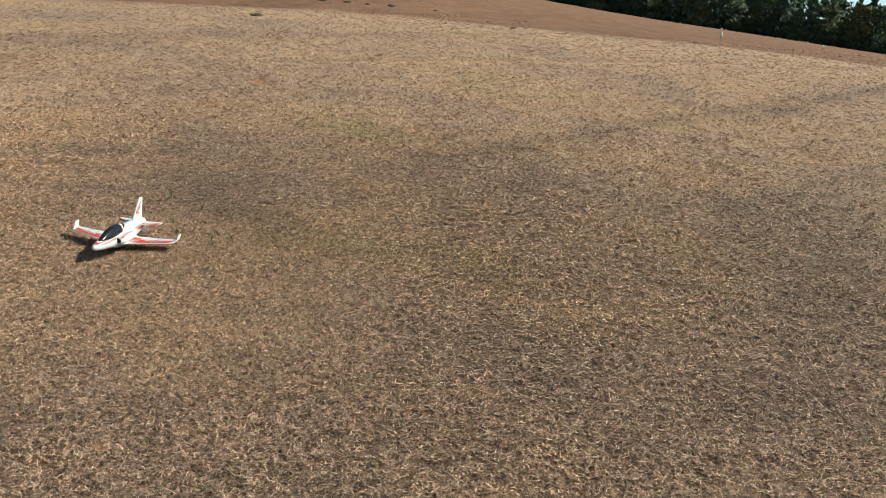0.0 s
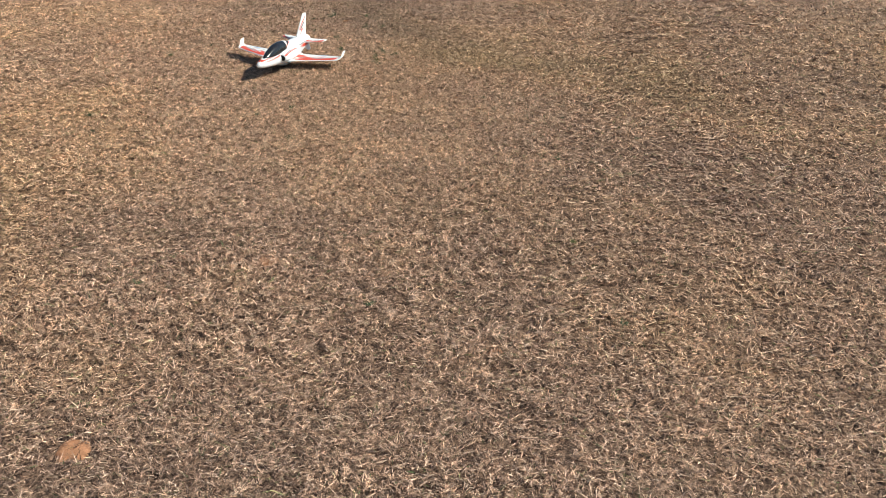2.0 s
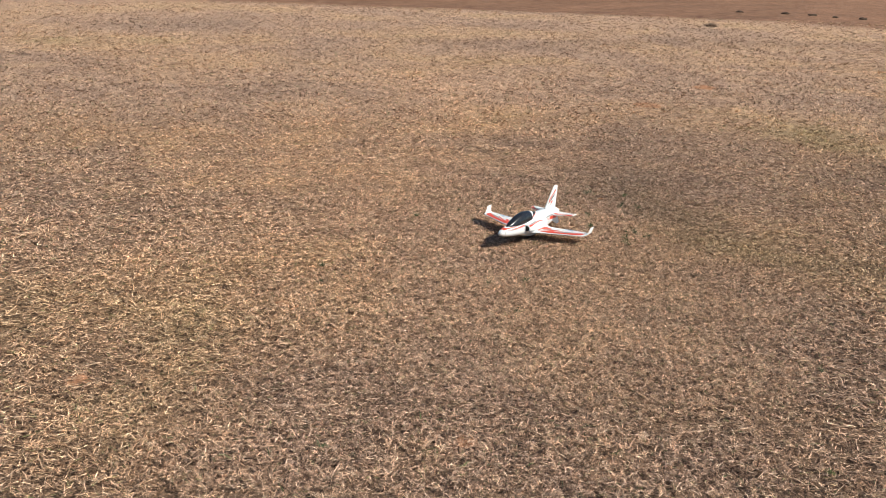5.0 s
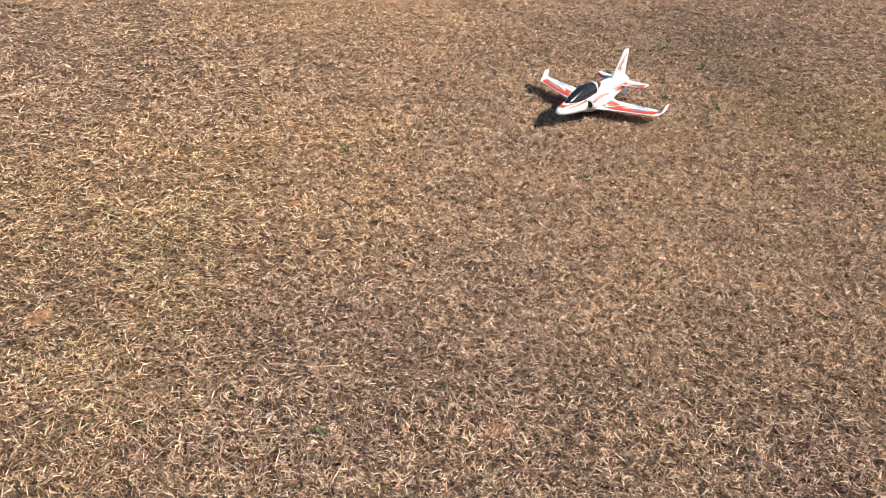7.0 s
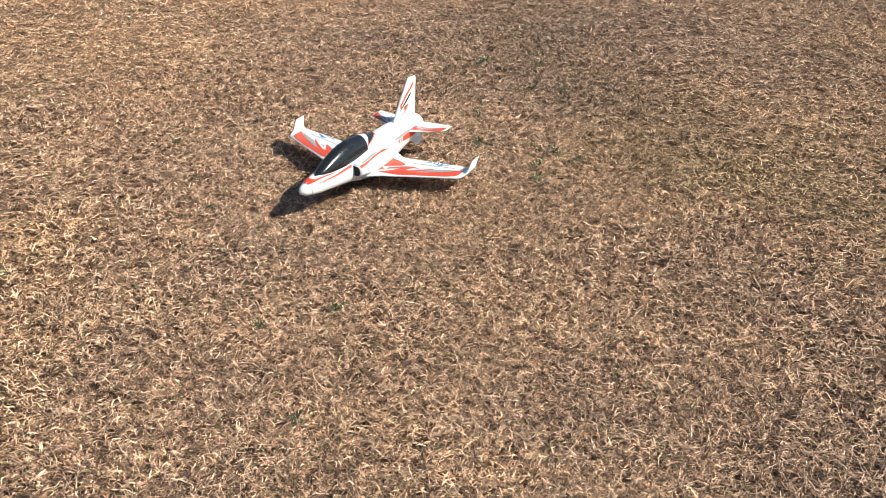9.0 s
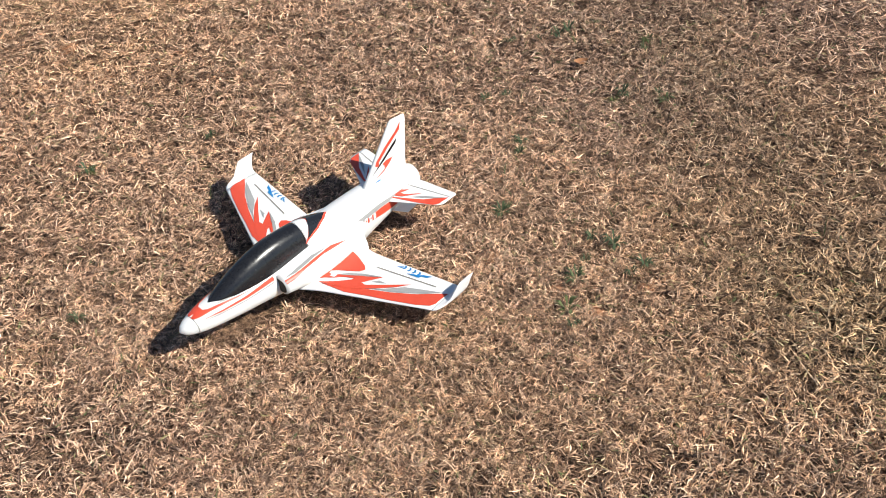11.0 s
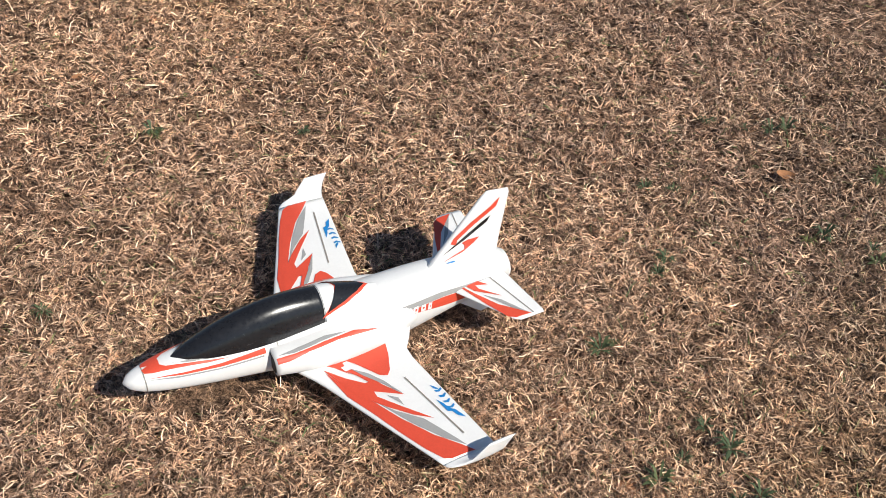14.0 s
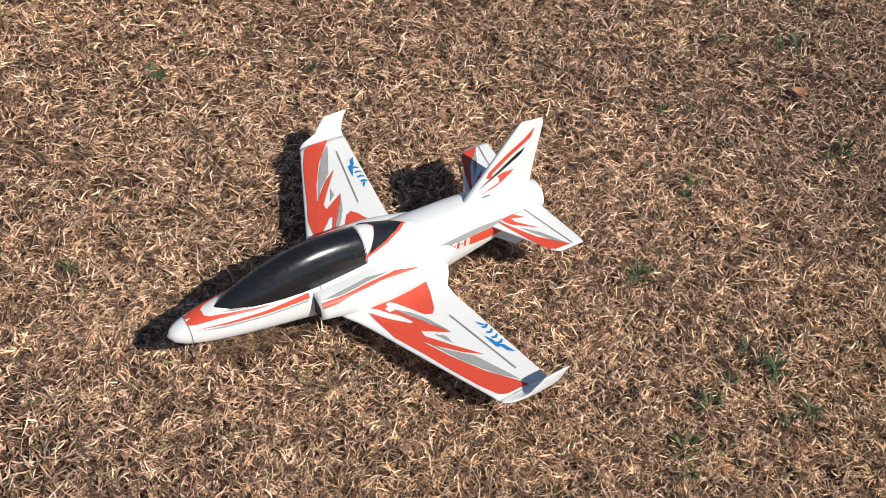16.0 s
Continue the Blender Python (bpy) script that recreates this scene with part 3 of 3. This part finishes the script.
        skin_film("grey_stripe", BODY, ((-404, 76), (-358, 56), (-284, 50), (-331, 60), (-380, 66)), M_GREY, jet, side)
        skin_film("grey_stripe", BODY, ((-440, 36), (-381, 26), (-316, 21), (-240, 23), (-240, 20), (-316, 18), (-390, 22)), M_GREY, jet, side)
        turned = (lambda d: d) if side == 1 else (lambda d: 180 - d)
        skin_film("intake_stripe", air, [(x, turned(d)) for x, d in ((-226, 58), (-226, 32), (-205, 34), (-169, 50), (-111, 56), (-31, 42), (-80, 66), (-138, 66), (-193, 58))], M_RED, body, side)
        skin_film("grey_stripe", air, [(x, turned(d)) for x, d in ((-222, 68), (-193, 61), (-138, 70), (-92, 71), (-133, 82), (-183, 76))], M_GREY, body, side, 0.0014)
        skin_film("tail_stripe", BODY, ((-71, 24), (1, 18), (50, 14), (111, 15), (180, 10), (235, 6), (235, -14), (182, -12), (114, -3), (47, 5), (-12, 12)), M_RED, jet, side)
        skin_film("grey_stripe", BODY, ((-80, 25), (-24, 27), (50, 26), (106, 27), (168, 22), (235, 16), (235, 8), (170, 12), (114, 16), (50, 15), (-12, 19)), M_GREY, jet, side, 0.0014)
        for k, wide in enumerate((15, 6, 12, 12, 10)):
            x = 20 + (0, 18, 27, 43, 58)[k]
            d = 13 - 1.6 * k
            tall = 11 if k == 0 else 8
            skin_film("lettering", BODY, ((x + 2, d + tall), (x + wide, d + tall), (x + wide - 2, d - 5), (x, d - 4)), M_FOAM, jet, side, 0.0022)
            if wide > 8:
                skin_film("lettering_core", BODY, ((x + 5, d + tall - 4), (x + wide - 3, d + tall - 4), (x + wide - 5, d), (x + 4, d)), M_RED, jet, side, 0.003)
        # dark rear window with a red border behind the canopy
        skin_film("rear_window_border", HOOD, ((-86, 90), (-20, 90), (-40, 60), (-74, 36), (-126, 18), (-110, 34), (-96, 56)), M_RED, fairing, side, 0.001)
        skin_film("rear_window", HOOD, ((-84, 90), (-28, 90), (-48, 63), (-78, 42), (-114, 27), (-108, 36), (-97, 56)), M_BLACK, fairing, side, 0.0022)
    fin = part("fin", plate(FIN, 0.012, lambda u, v, h: Vector((u, h * (1 - 0.5 * max(0, v - 0.12) / 0.155), v))), M_FOAM, jet)

    def fin_film(name, points, material, side):
        bm = mapped([(x / 1000, z / 1000) for x, z in points], lambda x, z: Vector((x, -side * (fin_half(x, z) + 0.0012), z)), 0.02)
        return part(name, face_out(bm, Vector((0, -side, 0))), material, fin)

    for side in (1, -1):
        fin_film("fin_flash", ((246, 266), (240, 246), (193, 216), (160, 191), (159, 180), (147, 186), (152, 197), (185, 223), (226, 248)), M_RED, side)
        fin_film("fin_flash_dark", ((229, 228), (222, 215), (177, 187), (131, 164), (173, 193), (211, 218)), M_BLACK, side)
        fin_film("fin_flash", ((209, 184), (197, 173), (174, 158), (133, 147), (158, 157), (178, 164), (177, 174), (171, 181), (183, 185)), M_RED, side)
        fin_film("blue_mark", ((126, 129), (137, 141), (144, 132), (135, 127)), M_BLUE, side)
        fin_film("blue_mark", ((140, 143), (157, 143), (160, 139), (145, 137)), M_BLUE, side)
        for x in (146, 155, 164, 173):
            fin_film("blue_mark", ((x, 127), (x + 4, 127), (x + 7, 135), (x + 3, 135)), M_BLUE, side)
    # hatch seam behind the canopy and the nose seam
    for x in (-0.440, -0.213):
        ring = bmesh.new()
        a = [[ring.verts.new(BODY.at(x + d, -40 + 260 * k / 40, 0.0007)) for k in range(41)] for d in (-0.0008, 0.0008)]
        for k in range(40):
            ring.faces.new((a[0][k], a[0][k + 1], a[1][k + 1], a[1][k]))
        bmesh.ops.recalc_face_normals(ring, faces=ring.faces)
        part("seam", ring, M_SEAM, jet)
    jet.matrix_world = pose(0, 0, 0, 0.68, 0, 0)
    return jet


build_jet()


# ---- bare clay, weeds, clods, posts ----
def clay_patch(x, y, r, seed):
    bm = bmesh.new()
    rng = random.Random(seed)
    rings = []
    for i in range(1, 6):
        f = i / 5
        ring = []
        for k in range(22):
            a = 2 * math.pi * k / 22
            rag = 1 + 0.45 * noise.noise(Vector((math.cos(a) * 1.6, math.sin(a) * 1.6, seed)))
            z = 0.007 * (1 - f * f) + 0.006 * noise.noise(Vector((x + f * math.cos(a), y + f * math.sin(a), seed)) * 9)
            ring.append(bm.verts.new((r * 0.9 * f * rag * math.cos(a), r * 0.7 * f * rag * math.sin(a), max(z, -0.004) if i < 5 else -0.008)))
        rings.append(ring)
    hub = bm.verts.new((0, 0, 0.007))
    for k in range(22):
        bm.faces.new((hub, rings[0][k], rings[0][(k + 1) % 22]))
    for a, b in zip(rings, rings[1:]):
        for k in range(22):
            bm.faces.new((a[k], b[k], b[(k + 1) % 22], a[(k + 1) % 22]))
    ob = part("clay_patch", bm, M_CLAY)
    ob.location = (x, y, lie(x, y) + 0.003)
    return tagged(ob, "small bare spot of orange-red clay showing through turf", "bare soil", "clay spots")


for i, (x, y, r) in enumerate(CLAY):
    clay_patch(x, y, r, i + 1)


def weed(seed):
    """A low rosette of narrow green leaves."""
    rng = random.Random(seed)
    bm = bmesh.new()
    hub = bm.verts.new((0, 0, 0.002))
    for _ in range(20):
        a, length = rng.uniform(0, 6.283), rng.uniform(0.014, 0.036)
        w, rise = rng.uniform(0.0016, 0.0036), rng.uniform(0.2, 0.8) * length
        d, s = Vector((math.cos(a), math.sin(a), 0)), Vector((-math.sin(a), math.cos(a), 0))
        mid = d * length * 0.55 + Vector((0, 0, rise))
        v = [bm.verts.new(q) for q in (mid + s * w, d * length + Vector((0, 0, rise * 0.7)), mid - s * w)]
        bm.faces.new((hub, *v))
    return part("weed", bm, M_WEED, None, "", False)


WEEDS = ((1.24, 0.21), (1.32, -0.04), (0.76, 0.16), (1.07, 0.32), (1.02, -0.15), (0.65, -0.06), (1.06, -0.27), (-0.19, 0.84), (0.28, -0.52), (0.44, -0.52), (0.42, -0.62), (0.37, -0.22), (0.13, -0.41), (0.18, -0.57), (1.2, 0.22), (-0.29, -0.17), (-0.4, -0.11), (-0.55, 0.34), (-0.89, -0.43), (-1.44, 0.61), (-0.91, 0.11), (-0.87, -0.43), (-1.35, -0.64), (-2.73, -2.77), (-2.93, -1.76), (-1.06, -0.29))
kinds = [weed(s) for s in (3, 5, 8)]
rng = random.Random(4)
spots = list(WEEDS) + [(rng.uniform(-3.5, 2.5), rng.uniform(-3.0, 2.5)) for _ in range(16)]
spots += [(a + rng.gauss(0, 0.05), b + rng.gauss(0, 0.05)) for a, b in WEEDS[:14]]
spots = [p for p in spots if not (abs(p[1]) < 0.42 and -0.5 < p[0] < 0.32)]
for i, (x, y) in enumerate(spots):
    m = pose(x, y, lie(x, y) + 0.012, 0, 0, rng.uniform(0, 360))
    if i < 3:
        ob = kinds[i]
        ob.matrix_world = m
    else:
        ob = copy_thing(kinds[i % 3], m)
    size = rng.uniform(0.8, 1.2) if i < len(WEEDS) else rng.uniform(0.5, 0.8)
    ob.scale = (size, size, size)
    tagged(ob, "small green weed growing among dry grass", "weed", "weeds in the turf")


def dead_leaf(x, y, size, turn):
    """A curled brown leaf with a folded midrib, lying on the turf."""
    bm = bmesh.new()
    rows = []
    for i in range(9):
        u = i / 8
        half = 0.42 * math.sin(math.pi * min(1.0, 0.06 + 0.94 * u)) ** 0.8 + 0.02
        rows.append([bm.verts.new((size * (u - 0.5), size * half * v, size * (0.10 * v * v + 0.12 * (2 * u - 1) ** 2))) for v in (-1.0, -0.5, 0.0, 0.5, 1.0)])
    for a, b in zip(rows, rows[1:]):
        for k in range(4):
            bm.faces.new((a[k], a[k + 1], b[k + 1], b[k]))
    ob = part("dead_leaf", bm, M_LEAF_DRY)
    ob.matrix_world = pose(x, y, lie(x, y) + 0.020, 0, 0, turn)
    return tagged(ob, "curled dead brown leaf lying on dry grass", "leaf", "leaves on the turf")


dead_leaf(-0.29, 1.15, 0.030, 20)
dead_leaf(1.09, 0.05, 0.042, -35)


def clod(x, y, size, seed):
    bm = bmesh.new()
    bmesh.ops.create_icosphere(bm, subdivisions=3, radius=size)
    for v in bm.verts:
        n = noise.noise(v.co / size * 1.4 + Vector((seed, 0, 0)))
        v.co *= 1 + 0.45 * n
        v.co.z *= 0.4
        v.co.x *= 1.5
    ob = part("earth_clod", bm, M_CLOD)
    ob.location = (x, y, lie(x, y) + size * 0.1)
    return tagged(ob, "dark clod of earth and dead grass on field edge", "clod", "clods on the field edge")


for i, (x, y, r) in enumerate(((17.6, 5.2, 0.13), (25.9, 5.9, 0.10), (26.6, 5.3, 0.12), (26.9, 4.7, 0.09), (27.8, 4.1, 0.12), (29.5, 2.9, 0.08), (23.4, -0.4, 0.09), (29.8, -6.0, 0.09), (24.7, 6.9, 0.10))):
    clod(x, y, r, i)


def marker_post(x, y):
    bm = bmesh.new()
    bmesh.ops.create_cone(bm, cap_ends=True, segments=12, radius1=0.06, radius2=0.05, depth=0.4)
    bmesh.ops.bevel(bm, geom=[e for e in bm.edges if abs(e.verts[0].co.z - e.verts[1].co.z) < 0.01], offset=0.01, segments=2, affect="EDGES")
    ob = part("marker_post", bm, M_POST)
    ob.location = (x, y, lie(x, y) + 0.18)
    return tagged(ob, "short white marker post standing in reddish field", "post", "field markers")


marker_post(50.4, -8.9)
marker_post(77.0, -19.2)


# ---- the wood along the far side of the field ----
def leaf_cloud(bm, rng, centre, spread, count, size):
    for _ in range(count):
        p = Vector((rng.gauss(0, 0.45), rng.gauss(0, 0.45), rng.gauss(0, 0.40)))
        if p.length > 1.1:
            p *= 1.1 / p.length
        p = centre + Vector((p.x * spread[0], p.y * spread[0], p.z * spread[1]))
        a = Vector((rng.gauss(0, 1), rng.gauss(0, 1), rng.gauss(0, 1))).normalized()
        b = a.orthogonal().normalized()
        s = size * rng.uniform(0.5, 1.2)
        bm.faces.new([bm.verts.new(p + q) for q in (a * s, b * s * 0.55, -a * s, -b * s * 0.55)])


def tube(bm, a, b, ra, rb, seg=8):
    d = (b - a).normalized()
    u = d.orthogonal().normalized()
    w = d.cross(u)
    rings = [[bm.verts.new(p + (u * math.cos(2 * math.pi * k / seg) + w * math.sin(2 * math.pi * k / seg)) * r) for k in range(seg)] for p, r in ((a, ra), (b, rb))]
    for k in range(seg):
        j = (k + 1) % seg
        bm.faces.new((rings[0][k], rings[0][j], rings[1][j], rings[1][k]))


def tree(seed, height, pine):
    rng = random.Random(seed)
    root = new("pine_tree" if pine else "broadleaf_tree")
    trunk, crown = bmesh.new(), bmesh.new()
    top = Vector((rng.uniform(-0.3, 0.3), rng.uniform(-0.3, 0.3), height * 0.92))
    at = lambda f: Vector((top.x * f * f, top.y * f * f, height * 0.92 * f - 0.3 * (1 - f)))
    for i in range(6):
        tube(trunk, at(i / 6), at((i + 1) / 6), 0.30 * (1 - i / 6.6), 0.30 * (1 - (i + 1) / 6.6))
    limbs = 28 if pine else 26
    for i in range(limbs):
        f = rng.uniform(0.02 if not pine else 0.08, 0.97)
        a = rng.uniform(0, 6.283)
        reach = (height * 0.24 * (1.12 - f) if pine else height * 0.30 * math.sin(math.pi * min(1, 0.18 + f * 0.75))) * rng.uniform(0.6, 1.15) + 0.4
        o = at(f)
        e = o + Vector((math.cos(a) * reach, math.sin(a) * reach, reach * rng.uniform(0.0, 0.6)))
        tube(trunk, o, e, 0.06 * (1.1 - f) + 0.012, 0.012, 5)
        leaf_cloud(crown, rng, e.lerp(o, 0.3), (reach * 0.62 + 0.35, 1.0 if pine else 1.6), 44, 0.74)
    for i in range(8):
        a = rng.uniform(0, 6.283)
        leaf_cloud(crown, rng, Vector((2.2 * math.cos(a), 2.2 * math.sin(a), rng.uniform(0.6, 2.4))), (1.6, 1.4), 34, 0.6)
    leaf_cloud(crown, rng, top, (0.9, 1.6), 40, 0.5)
    part("trunk", trunk, M_BARK, root)
    part("crown", crown, M_PINE if pine else M_LEAF, root, "", False)
    return root


def build_wood():
    rng = random.Random(11)
    firsts = [(tree(20 + i, h, pine), pine) for i, (h, pine) in enumerate(((22.0, True), (19.5, True), (23.5, True), (18.5, False), (20.5, False), (13.0, False)))]
    count = 0
    for row, (dist, step) in enumerate(((425.0, 4.4), (433.0, 4.5), (442.0, 4.6))):
        az = -17.0
        while az < 9.5:
            d = dist + rng.uniform(-2.5, 2.5) + 26 * math.sin(radians(az) * 1.3 + 0.6)
            x, y = d * math.cos(radians(az)), d * math.sin(radians(az))
            k = rng.choice((0, 0, 1, 1, 2, 3, 4, 5)) if row else rng.choice((0, 1, 3, 3, 4, 5, 5))
            s = rng.uniform(0.82, 1.02)
            first, pine = firsts[k]
            m = pose(x, y, lie(x, y) - 0.05, 0, 0, rng.uniform(0, 360))
            first.scale = (s, s, s)
            ob = copy_thing(first, m)
            tagged(ob, "tall dark green pine in the distant wood" if pine else "green broadleaf tree at the edge of the distant wood", "tree", "wood beyond the field")
            count += 1
            az += math.degrees(step * rng.uniform(0.7, 1.3) / d)
    for i, (first, pine) in enumerate(firsts):
        az = radians(-15 + 4 * i)
        first.scale = (0.78, 0.78, 0.78)
        first.location = (452 * math.cos(az), 452 * math.sin(az), lie(452 * math.cos(az), 452 * math.sin(az)) - 0.05)
        tagged(first, "tall dark green pine in the distant wood" if pine else "green broadleaf tree at the edge of the distant wood", "tree", "wood beyond the field")
    return count


build_wood()


def build_backdrop():
    """Pale sky low over the horizon, far behind the wood."""
    n = Nodes("low_sky")
    glow = n.add("Emission")
    n.link(n.ramp(n.noise(n.pos(), 0.004, 2), (0.3, (0.66, 0.83, 0.93)), (0.7, (0.72, 0.87, 0.95))), glow.inputs["Color"])
    glow.inputs["Strength"].default_value = 1.0
    n.link(glow.outputs[0], n.tree.nodes["Material Output"].inputs["Surface"])
    bm = bmesh.new()
    rows = []
    for k in range(25):
        a = radians(-45 + 3 * k)
        rows.append([bm.verts.new((1500 * math.cos(a), 1500 * math.sin(a), z)) for z in (-160.0, 40.0)])
    for a, b in zip(rows, rows[1:]):
        bm.faces.new((a[0], a[1], b[1], b[0]))
    return tagged(part("backdrop", bm, n.mat), "pale blue clear sky above the distant wood", "sky", kind="structure")


build_backdrop()
